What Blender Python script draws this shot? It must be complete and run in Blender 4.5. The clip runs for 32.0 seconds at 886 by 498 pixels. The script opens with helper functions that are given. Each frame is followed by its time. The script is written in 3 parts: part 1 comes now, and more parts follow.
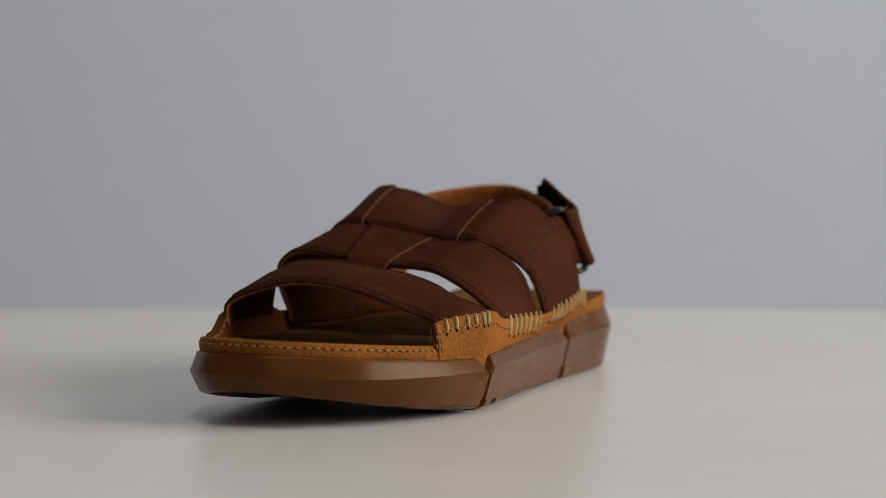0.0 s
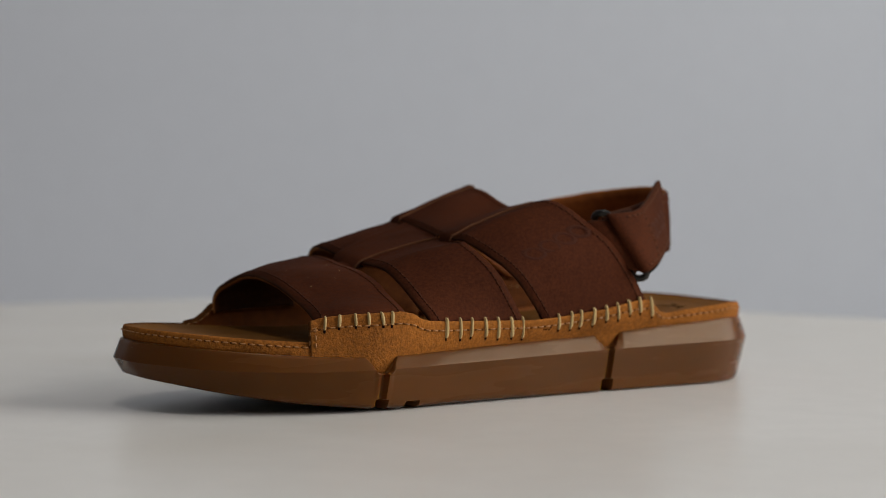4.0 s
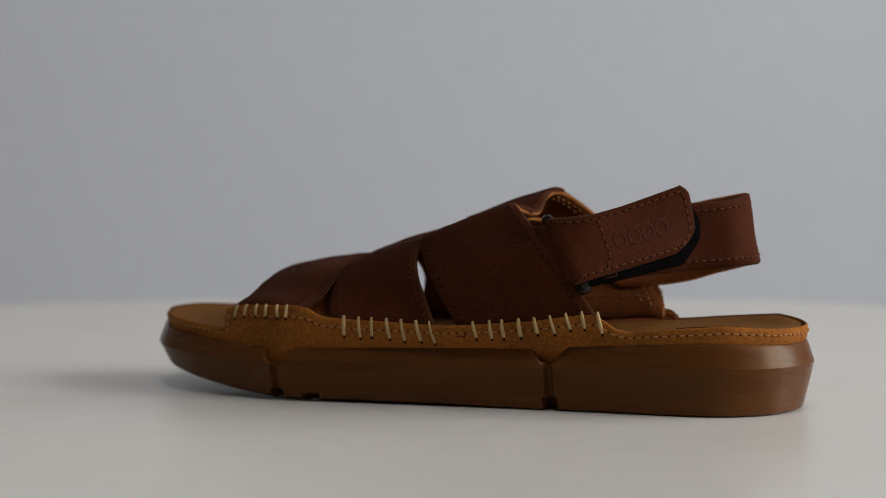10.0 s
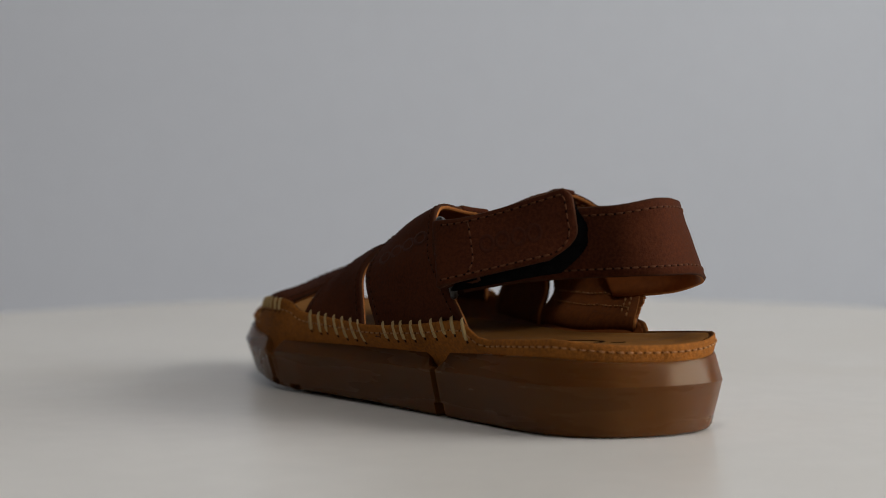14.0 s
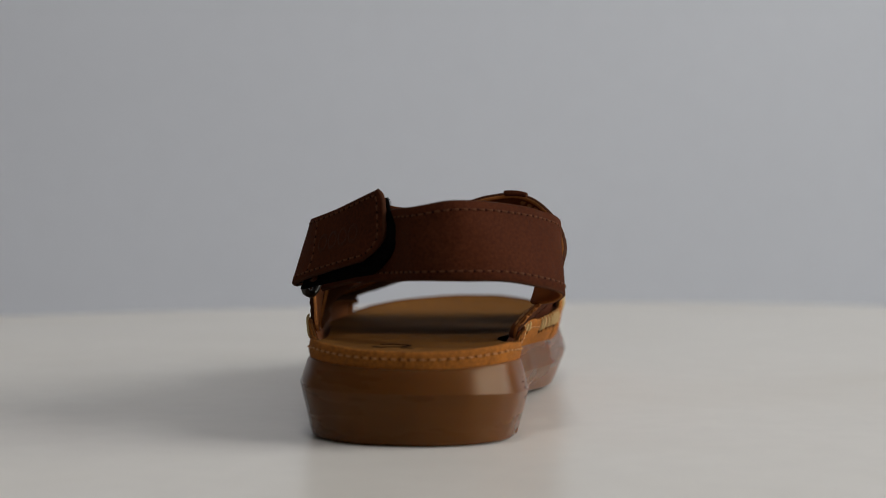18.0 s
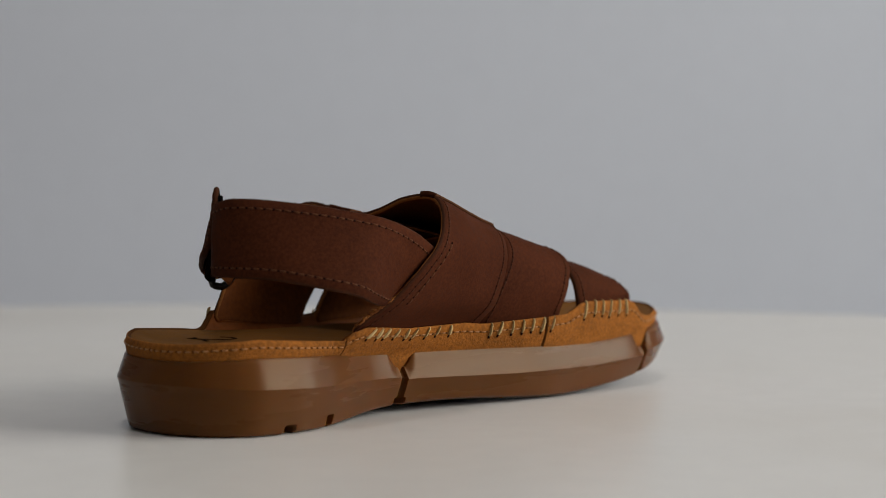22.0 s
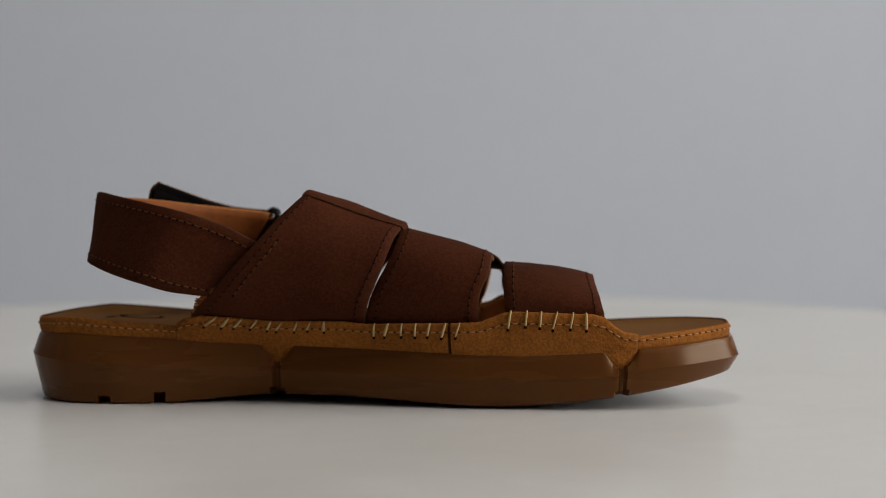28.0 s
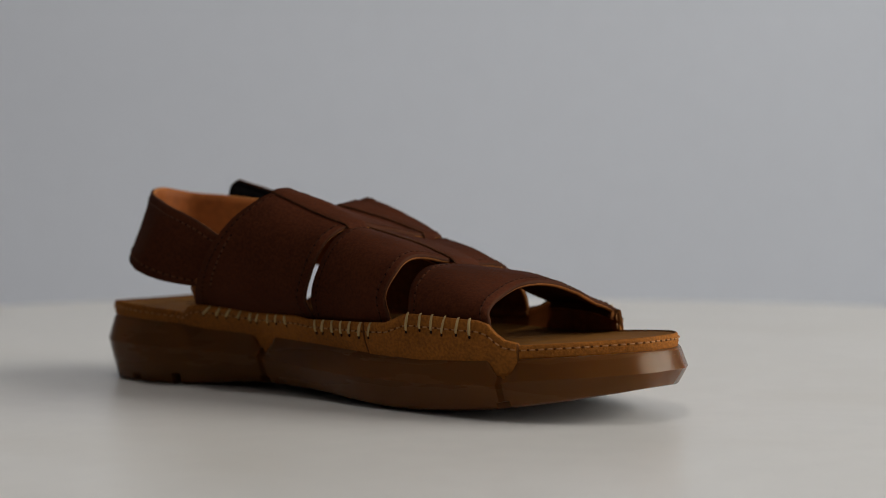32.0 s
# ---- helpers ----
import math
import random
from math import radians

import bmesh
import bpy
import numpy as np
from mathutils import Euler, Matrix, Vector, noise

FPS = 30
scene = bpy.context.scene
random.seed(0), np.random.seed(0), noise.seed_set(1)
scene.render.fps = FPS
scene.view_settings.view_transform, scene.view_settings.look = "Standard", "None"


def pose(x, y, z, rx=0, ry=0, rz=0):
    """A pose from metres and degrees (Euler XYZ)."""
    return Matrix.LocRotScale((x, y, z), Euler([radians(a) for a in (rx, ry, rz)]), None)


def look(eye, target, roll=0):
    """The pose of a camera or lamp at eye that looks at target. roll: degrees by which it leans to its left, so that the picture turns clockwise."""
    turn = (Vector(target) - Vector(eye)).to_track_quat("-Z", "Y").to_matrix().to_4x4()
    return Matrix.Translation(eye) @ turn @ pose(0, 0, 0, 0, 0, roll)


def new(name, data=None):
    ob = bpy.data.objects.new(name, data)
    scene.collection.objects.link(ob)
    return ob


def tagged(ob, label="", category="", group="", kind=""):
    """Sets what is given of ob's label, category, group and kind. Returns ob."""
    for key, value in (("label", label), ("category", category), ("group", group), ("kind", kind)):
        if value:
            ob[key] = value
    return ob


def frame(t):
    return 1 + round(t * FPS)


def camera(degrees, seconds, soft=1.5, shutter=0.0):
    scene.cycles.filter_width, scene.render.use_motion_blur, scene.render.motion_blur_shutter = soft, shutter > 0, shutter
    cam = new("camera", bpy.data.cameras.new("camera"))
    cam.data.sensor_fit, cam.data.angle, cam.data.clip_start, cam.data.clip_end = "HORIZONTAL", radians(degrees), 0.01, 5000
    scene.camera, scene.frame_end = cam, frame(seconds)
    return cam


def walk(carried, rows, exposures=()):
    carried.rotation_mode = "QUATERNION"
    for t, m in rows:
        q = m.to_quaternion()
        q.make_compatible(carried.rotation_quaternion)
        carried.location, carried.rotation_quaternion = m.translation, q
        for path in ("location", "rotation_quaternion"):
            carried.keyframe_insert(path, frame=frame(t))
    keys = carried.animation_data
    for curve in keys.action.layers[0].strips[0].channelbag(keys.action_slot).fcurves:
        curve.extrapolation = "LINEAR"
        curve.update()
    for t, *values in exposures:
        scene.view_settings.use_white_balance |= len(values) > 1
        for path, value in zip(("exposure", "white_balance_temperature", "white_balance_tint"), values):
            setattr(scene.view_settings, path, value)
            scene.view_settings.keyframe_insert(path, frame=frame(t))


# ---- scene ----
cam = camera(23.56, 32.0, soft=0.85)
eye = Vector((0.0, -0.95, 0.1139))
pitch, yaw = radians(2.955), radians(0.499)
ahead = Vector((math.sin(yaw) * math.cos(pitch), math.cos(yaw) * math.cos(pitch), -math.sin(pitch)))
view = look(eye, eye + ahead, 0.023)
walk(cam, [(0.0, view), (32.0, view)])
cam.data.dof.use_dof = True
cam.data.dof.focus_distance = 0.875
cam.data.dof.aperture_fstop = 8.0

# the board turns steadily, clockwise seen from above: degrees at even steps
RATE = 8.84
TURN = [(1.6 * k, -RATE * 1.6 * k) for k in range(21)]
HEADING = 241.8

# ---- world and lights ----
world = bpy.data.worlds.new("world")
scene.world = world
world.use_nodes = True
wn = world.node_tree.nodes
sky = wn.new("ShaderNodeTexSky")
sky.sky_type, sky.sun_disc, sky.sun_elevation, sky.sun_rotation = "NISHITA", False, radians(35), radians(250)
world.node_tree.links.new(sky.outputs[0], wn["Background"].inputs[0])
wn["Background"].inputs[1].default_value = 0.05
scene.view_settings.exposure = 0.0


def area_light(name, x, y, z, tx, ty, tz, w, h, watts, colour):
    data = bpy.data.lights.new(name, "AREA")
    data.shape, data.size, data.size_y, data.energy, data.color = "RECTANGLE", w, h, watts, colour
    lamp = new(name, data)
    lamp.matrix_world = look((x, y, z), (tx, ty + 1e-4, tz))
    return lamp


area_light("window_light", 3.19, -1.17, 1.45, 0.0, -1.17, 1.45, 1.3, 1.9, 84.0, (1.0, 0.955, 0.925))
area_light("window_light", 3.19, 0.35, 1.45, 0.0, 0.35, 1.45, 1.6, 1.9, 63.0, (0.98, 1.0, 0.94))
area_light("ceiling_light", -0.1, -0.7, 2.5, -0.1, -0.7, 0.0, 0.35, 0.35, 10.0, (1.0, 0.97, 0.94))


# ---- materials ----
def material(name, base, rough=0.6, metal=0.0, spec=0.5, vary=0.25, grain=60.0, coarse=8.0, bump=0.3, bump_scale=400.0,
             depth=0.0004, tint=None, crease=0.0, rough_vary=0.1, stretch=(1, 1, 1), sway=0.0):
    m = bpy.data.materials.new(name)
    m.use_nodes = True
    nt = m.node_tree
    b = nt.nodes["Principled BSDF"]
    co = nt.nodes.new("ShaderNodeTexCoord")
    mp = nt.nodes.new("ShaderNodeMapping")
    mp.inputs["Scale"].default_value = stretch
    nt.links.new(co.outputs["Object"], mp.inputs["Vector"])

    def fac(scale, detail):
        n = nt.nodes.new("ShaderNodeTexNoise")
        n.inputs["Scale"].default_value, n.inputs["Detail"].default_value = scale, detail
        nt.links.new(mp.outputs[0], n.inputs["Vector"])
        return n.outputs["Fac"]

    def remap(src, lo, hi, a, c):
        r = nt.nodes.new("ShaderNodeMapRange")
        for key, val in (("From Min", lo), ("From Max", hi), ("To Min", a), ("To Max", c)):
            r.inputs[key].default_value = val
        nt.links.new(src, r.inputs["Value"])
        return r.outputs["Result"]

    dark = tuple(c * (1 - vary) for c in base)
    light = tuple(min(1, c * (1 + vary)) for c in (tint or base))
    big, fine, tiny = fac(coarse, 4), fac(grain, 6), fac(bump_scale, 5)
    mix = nt.nodes.new("ShaderNodeMix")
    mix.data_type = "RGBA"
    mix.inputs["A"].default_value, mix.inputs["B"].default_value = (*dark, 1), (*light, 1)
    add = nt.nodes.new("ShaderNodeMath")
    add.operation = "MULTIPLY_ADD"
    nt.links.new(remap(fine, 0.35, 0.65, 0.0, 0.55), add.inputs[0])
    add.inputs[1].default_value = 1.0
    nt.links.new(remap(big, 0.35, 0.65, 0.0, 0.45), add.inputs[2])
    nt.links.new(add.outputs[0], mix.inputs["Factor"])
    nt.links.new(mix.outputs["Result"], b.inputs["Base Color"])
    nt.links.new(remap(fine, 0.3, 0.7, rough - rough_vary, rough + rough_vary), b.inputs["Roughness"])
    b.inputs["Metallic"].default_value = metal
    b.inputs["Specular IOR Level"].default_value = spec
    if bump:
        bp = nt.nodes.new("ShaderNodeBump")
        bp.inputs["Strength"].default_value, bp.inputs["Distance"].default_value = bump, depth
        nt.links.new(tiny, bp.inputs["Height"])
        if crease:
            low = nt.nodes.new("ShaderNodeBump")
            low.inputs["Strength"].default_value, low.inputs["Distance"].default_value = crease, 0.0011
            folds = nt.nodes.new("ShaderNodeTexNoise")
            folds.inputs["Scale"].default_value, folds.inputs["Detail"].default_value = 130.0, 4.0
            folds.inputs["Distortion"].default_value = 1.2
            nt.links.new(mp.outputs[0], folds.inputs["Vector"])
            nt.links.new(folds.outputs["Fac"], low.inputs["Height"])
            nt.links.new(low.outputs[0], bp.inputs["Normal"])
        if sway:
            wave = nt.nodes.new("ShaderNodeBump")
            wave.inputs["Strength"].default_value, wave.inputs["Distance"].default_value = sway, 0.0022
            swell = nt.nodes.new("ShaderNodeTexNoise")
            swell.inputs["Scale"].default_value, swell.inputs["Detail"].default_value = 24.0, 2.0
            nt.links.new(co.outputs["Object"], swell.inputs["Vector"])
            nt.links.new(swell.outputs["Fac"], wave.inputs["Height"])
            nt.links.new(wave.outputs[0], bp.inputs["Normal"])
        nt.links.new(bp.outputs[0], b.inputs["Normal"])
    return m


NUBUCK = material("brown_nubuck", (0.047, 0.0129, 0.0052), 0.75, vary=0.33, grain=800, coarse=22, bump=0.6, bump_scale=1500, crease=0.2,
                  depth=0.0003, tint=(0.055, 0.0152, 0.0062), spec=0.03)
BURNISHED = material("burnished_nubuck", (0.041, 0.0112, 0.0046), 0.65, vary=0.25, grain=800, coarse=40, bump=0.4, bump_scale=1500, spec=0.06)
# brown lining, its colour darkened to carry the shade beneath the straps
FLESH = material("brown_shaded_lining", (0.05, 0.0155, 0.0046), 0.75, vary=0.3, grain=500, coarse=35, bump=0.5, bump_scale=1400, spec=0.08)
TAN_FLESH = material("tan_strap_lining", (0.135, 0.0415, 0.0105), 0.75, vary=0.3, grain=500, coarse=35, bump=0.5, bump_scale=1400, spec=0.06)
LINING = material("tan_lining_leather", (0.20, 0.057, 0.0115), 0.6, vary=0.2, grain=300, coarse=30, bump=0.2, bump_scale=1200, spec=0.12)
LINING_EDGE = material("cut_lining_edge", (0.29, 0.108, 0.03), 0.8, vary=0.3, grain=900, coarse=80, bump=0.3, bump_scale=2500, spec=0.06)
SUEDE_EDGE = material("dark_suede_edge", (0.085, 0.031, 0.008), 0.9, vary=0.3, grain=900, coarse=80, bump=0.4, bump_scale=2000, spec=0.05)
CUT = material("cut_leather_edge", (0.05, 0.0175, 0.008), 0.8, vary=0.3, grain=900, coarse=80, bump=0.3, bump_scale=2500, spec=0.06)
SUEDE = material("tan_suede", (0.218, 0.074, 0.0118), 0.85, vary=0.38, grain=750, coarse=30, bump=0.9, bump_scale=1300, crease=0.5,
                 depth=0.0005, tint=(0.25, 0.087, 0.0145), spec=0.1)
FOOTBED = material("tan_footbed_leather", (0.15, 0.064, 0.0155), 0.75, vary=0.22, grain=220, coarse=22, bump=0.25, bump_scale=1300, spec=0.03)
RUBBER = material("amber_rubber", (0.103, 0.036, 0.0088), 0.28, vary=0.16, grain=90, coarse=14, bump=0.4, bump_scale=420,
                  depth=0.00012, spec=0.17, rough_vary=0.07, stretch=(0.12, 0.12, 1), sway=1.0)
amber = RUBBER.node_tree.nodes["Principled BSDF"].inputs
amber["Specular Tint"].default_value = (1.0, 0.82, 0.56, 1)
amber["Subsurface Weight"].default_value, amber["Subsurface Scale"].default_value = 0.5, 0.005
amber["Subsurface Radius"].default_value = (1.0, 0.45, 0.12)
TREAD = material("dark_tread_rubber", (0.05, 0.026, 0.016), 0.6, vary=0.2, grain=200, coarse=20, bump=0.2)
THREAD_PALE = material("cream_waxed_thread", (0.43, 0.295, 0.115), 0.65, vary=0.3, grain=900, coarse=60, bump=0.4, bump_scale=3000)
THREAD_TAN = material("tan_thread", (0.32, 0.138, 0.033), 0.6, vary=0.25, grain=900, coarse=60, bump=0.3, bump_scale=3000)
THREAD_BROWN = material("brown_thread", (0.03, 0.0093, 0.0045), 0.7, vary=0.3, grain=900, coarse=40, bump=0.3, bump_scale=3000,
                        tint=(0.058, 0.019, 0.008), spec=0.05)
STRIP_EDGE = material("raw_strip_edge", (0.085, 0.034, 0.0155), 0.8, vary=0.3, grain=900, coarse=80, bump=0.3, bump_scale=2500, spec=0.06)
THREAD_RUST = material("rust_thread", (0.085, 0.0295, 0.0115), 0.7, vary=0.3, grain=900, coarse=40, bump=0.3, bump_scale=3000, spec=0.1)
HOLE = material("stitch_hole", (0.012, 0.006, 0.004), 0.95, vary=0.2, bump=0, spec=0.02)
VELCRO = material("black_hook_fabric", (0.005, 0.0046, 0.0045), 0.95, vary=0.4, grain=1800, coarse=200, bump=1.0, bump_scale=2600, depth=0.0008, spec=0.0)
METAL = material("dark_gunmetal", (0.045, 0.042, 0.039), 0.3, metal=1.0, vary=0.2, grain=200, bump=0.05)
MARK = material("black_print", (0.02, 0.013, 0.008), 0.9, vary=0.2, bump=0, spec=0.0)
BOARD = material("white_laminate", (0.665, 0.643, 0.612), 0.3, vary=0.03, grain=60, coarse=9, bump=0.0,
                 tint=(0.67, 0.648, 0.617), spec=0.42, rough_vary=0.0)

def smudged(m, shade):
    """Faint beige smears and cloudy patches over a material's colour."""
    nt = m.node_tree
    b = nt.nodes["Principled BSDF"]
    old = b.inputs["Base Color"].links[0].from_socket
    co = nt.nodes.new("ShaderNodeTexCoord")
    last = None
    for scale, lo, hi in ((4.0, 0.4, 0.7), (11.0, 0.3, 0.8)):
        n = nt.nodes.new("ShaderNodeTexNoise")
        n.inputs["Scale"].default_value, n.inputs["Detail"].default_value, n.inputs["Distortion"].default_value = scale, 2.0, 0.4
        nt.links.new(co.outputs["Object"], n.inputs["Vector"])
        r = nt.nodes.new("ShaderNodeMapRange")
        r.inputs["From Min"].default_value, r.inputs["From Max"].default_value = lo, hi
        nt.links.new(n.outputs["Fac"], r.inputs["Value"])
        if last is None:
            last = r.outputs["Result"]
        else:
            mul = nt.nodes.new("ShaderNodeMath")
            mul.operation = "MULTIPLY"
            nt.links.new(last, mul.inputs[0])
            nt.links.new(r.outputs["Result"], mul.inputs[1])
            last = mul.outputs[0]
    mix = nt.nodes.new("ShaderNodeMix")
    mix.data_type = "RGBA"
    nt.links.new(last, mix.inputs["Factor"])
    nt.links.new(old, mix.inputs["A"])
    mix.inputs["B"].default_value = (*shade, 1)
    nt.links.new(mix.outputs["Result"], b.inputs["Base Color"])


smudged(BOARD, (0.60, 0.568, 0.52))
WALL = material("pale_grey_paint", (0.775, 0.80, 0.872), 0.85, vary=0.02, grain=30, coarse=1.2, bump=0.1, bump_scale=200, depth=0.0005, spec=0.2)
DULL = material("grey_plaster", (0.36, 0.365, 0.38), 0.9, vary=0.06, grain=20, coarse=1.5, bump=0.1, bump_scale=120)
# for the unseen walls: dark so that little fill bounces off them
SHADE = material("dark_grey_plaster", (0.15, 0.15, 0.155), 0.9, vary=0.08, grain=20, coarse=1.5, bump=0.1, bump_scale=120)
CEILING = material("pale_ceiling_paint", (0.45, 0.45, 0.45), 0.9, vary=0.04, grain=20, coarse=1.5, bump=0.1, bump_scale=120)
FLOOR = material("grey_floor", (0.34, 0.325, 0.31), 0.6, vary=0.12, grain=15, coarse=2, bump=0.1, bump_scale=90)
WOOD = material("dark_stand_paint", (0.10, 0.09, 0.085), 0.5, vary=0.15, grain=30, coarse=4, bump=0.1)


# ---- mesh helpers ----
def solid(name, verts, faces, mats, parent=None, label="", smooth=True, slots=None):
    me = bpy.data.meshes.new(name)
    me.from_pydata([tuple(map(float, v)) for v in verts], [], faces)
    for m in mats if isinstance(mats, (list, tuple)) else [mats]:
        me.materials.append(m)
    if slots is not None:
        me.polygons.foreach_set("material_index", slots)
    if smooth:
        me.polygons.foreach_set("use_smooth", [True] * len(me.polygons))
    me.update()
    ob = new(name, me)
    if parent:
        ob.parent = parent
    if label:
        tagged(ob, label)
    return ob


def box(name, lo, hi, mat, bevel=0.0):
    bm = bmesh.new()
    bmesh.ops.create_cube(bm, size=1.0)
    for v in bm.verts:
        v.co = Vector([lo[k] + (v.co[k] + 0.5) * (hi[k] - lo[k]) for k in range(3)])
    if bevel:
        bmesh.ops.bevel(bm, geom=bm.edges[:], offset=bevel, segments=2, affect="EDGES")
    me = bpy.data.meshes.new(name)
    bm.to_mesh(me)
    bm.free()
    me.materials.append(mat)
    return new(name, me)


def spline(points, n, closed=False):
    """n points at even steps along a Catmull-Rom curve through the given points."""
    p = np.asarray(points, float)
    k = len(p)
    ext = np.vstack([p[-1], p, p[0], p[1]]) if closed else np.vstack([2 * p[0] - p[1], p, 2 * p[-1] - p[-2]])
    out = []
    for i in range(k if closed else k - 1):
        a, b, c, d = ext[i], ext[i + 1], ext[i + 2], ext[i + 3]
        for t in np.linspace(0, 1, 24, endpoint=False):
            out.append(0.5 * (2 * b + (c - a) * t + (2 * a - 5 * b + 4 * c - d) * t * t + (3 * b - a - 3 * c + d) * t ** 3))
    out.append(p[0] if closed else p[-1])
    out = np.array(out)
    run = np.r_[0, np.cumsum(np.linalg.norm(np.diff(out, axis=0), axis=1))]
    want = np.linspace(0, run[-1], n, endpoint=not closed)
    return np.stack([np.interp(want, run, out[:, j]) for j in range(p.shape[1])], 1)


def surface_normals(g):
    du, dv = np.gradient(g, axis=0), np.gradient(g, axis=1)
    n = np.cross(du, dv)
    return n / (np.linalg.norm(n, axis=2, keepdims=True) + 1e-12)


def shell(name, g, thick, mats, parent, label="", flip=False, layered=False):
    """A leather sheet: the grid g is its outer face, thick its thickness inward; the cut edge is rounded. mats: outer, inner, edge."""
    n = surface_normals(g) * (-1 if flip else 1)
    a, b = g.shape[:2]
    verts = [*(g).reshape(-1, 3), *(g - n * thick).reshape(-1, 3)]
    off = a * b
    idx = lambda i, j: i * b + j
    faces, slots = [], []
    for i in range(a - 1):
        for j in range(b - 1):
            q = (idx(i, j), idx(i + 1, j), idx(i + 1, j + 1), idx(i, j + 1))
            q = q[::-1] if flip else q
            faces.append(q)
            slots.append(0)
            faces.append(tuple(off + k for k in q[::-1]))
            slots.append(1)
    rim = [(i, 0) for i in range(a)] + [(a - 1, j) for j in range(1, b)] + [(i, b - 1) for i in range(a - 2, -1, -1)] + [(0, j) for j in range(b - 2, 0, -1)]
    base = len(verts)
    for (i, j) in rim:
        ii, jj = min(max(i, 1), a - 2), min(max(j, 1), b - 2)
        out = g[i, j] - g[ii, jj]
        out = out / (np.linalg.norm(out) + 1e-9)
        verts.append(g[i, j] - n[i, j] * thick * 0.5 + out * thick * 0.3)
    m = len(rim)
    for k in range(m):
        k2 = (k + 1) % m
        p, q = idx(*rim[k]), idx(*rim[k2])
        quad1, quad2 = (p, base + k, base + k2, q), (base + k, off + p, off + q, base + k2)
        faces += [quad1[::-1], quad2[::-1]] if flip else [quad1, quad2]
        slots += [2, 3 if layered else 2]
    return solid(name, verts, faces, mats, parent, label, True, slots)


def tube(name, path, radius, mat, parent=None, label="", sides=10, closed=False):
    p = np.asarray(path, float)
    n = len(p)
    tan = np.gradient(p, axis=0) if not closed else np.roll(p, -1, 0) - np.roll(p, 1, 0)
    verts, faces = [], []
    for i in range(n):
        t = Vector(tan[i]).normalized()
        x = t.orthogonal() if abs(t.z) > 0.9 else t.cross(Vector((0, 0, 1)))
        x.normalize()
        y = t.cross(x)
        for k in range(sides):
            a = 2 * math.pi * k / sides
            verts.append(Vector(p[i]) + (x * math.cos(a) + y * math.sin(a)) * radius)
    for i in range(n if closed else n - 1):
        i2 = (i + 1) % n
        for k in range(sides):
            k2 = (k + 1) % sides
            faces.append((i * sides + k, i2 * sides + k, i2 * sides + k2, i * sides + k2))
    if not closed:
        faces += [tuple(range(sides)), tuple((n - 1) * sides + k for k in range(sides))]
    return solid(name, verts, faces, mat, parent, label)


def grain_bits(places, length, width, height):
    """Little rounded thread lengths at (place, along, normal): verts and faces of all of them."""
    verts, faces = [], []
    for p, t, n in places:
        t, n = t / (np.linalg.norm(t) + 1e-12), n / (np.linalg.norm(n) + 1e-12)
        s = np.cross(n, t)
        o = len(verts)
        for f, w, h in ((-0.5, 0.25, 0.0), (-0.3, 0.9, 0.85), (0.3, 0.9, 0.85), (0.5, 0.25, 0.0)):
            c = p + t * length * f
            verts += [c - s * width * w / 2 - n * height * 0.4, c - s * width * w * 0.3 + n * height * h,
                      c + s * width * w * 0.3 + n * height * h, c + s * width * w / 2 - n * height * 0.4]
        for k in range(3):
            for j in range(3):
                a = o + 4 * k + j
                faces.append((a, a + 4, a + 5, a + 1))
    return verts, faces


def seam(name, line, normals, step, mat, parent, length=0.0026, width=0.0009, height=0.0006, label="", phase=0.5):
    """A row of running stitches along a line on a surface."""
    line, normals = np.asarray(line), np.asarray(normals)
    run = np.r_[0, np.cumsum(np.linalg.norm(np.diff(line, axis=0), axis=1))]
    places = []
    for d in np.arange(step * phase, run[-1], step):
        at = lambda q, arr: np.array([np.interp(q, run, arr[:, k]) for k in range(3)])
        p, t = at(d, line), at(min(d + 0.001, run[-1]), line) - at(max(d - 0.001, 0), line)
        places.append((p, t, at(d, normals)))
    v, f = grain_bits(places, length, width, height)
    ob = solid(name, v, f, mat, parent, label)
    return tagged(ob, kind="stuff")


def smooth(a, b, x):
    t = np.clip((x - a) / (b - a), 0, 1)
    return t * t * (3 - 2 * t)


# ---- the room ----
def hollow_wall(name, lo, hi, mat, holes=()):
    """A wall in the plane x = const, with rectangular openings (y0, y1, z0, z1) through it."""
    ys = sorted({lo[1], hi[1], *[h[0] for h in holes], *[h[1] for h in holes]})
    zs = sorted({lo[2], hi[2], *[h[2] for h in holes], *[h[3] for h in holes]})
    bm = bmesh.new()
    for y0, y1 in zip(ys, ys[1:]):
        for z0, z1 in zip(zs, zs[1:]):
            if any(h[0] <= y0 and y1 <= h[1] and h[2] <= z0 and z1 <= h[3] for h in holes):
                continue
            made = bmesh.ops.create_cube(bm, size=1.0)["verts"]
            for v in made:
                v.co = Vector((lo[0] + (v.co.x + 0.5) * (hi[0] - lo[0]), y0 + (v.co.y + 0.5) * (y1 - y0), z0 + (v.co.z + 0.5) * (z1 - z0)))
    bmesh.ops.remove_doubles(bm, verts=bm.verts[:], dist=1e-5)
    me = bpy.data.meshes.new(name)
    bm.to_mesh(me)
    bm.free()
    me.materials.append(mat)
    return new(name, me)


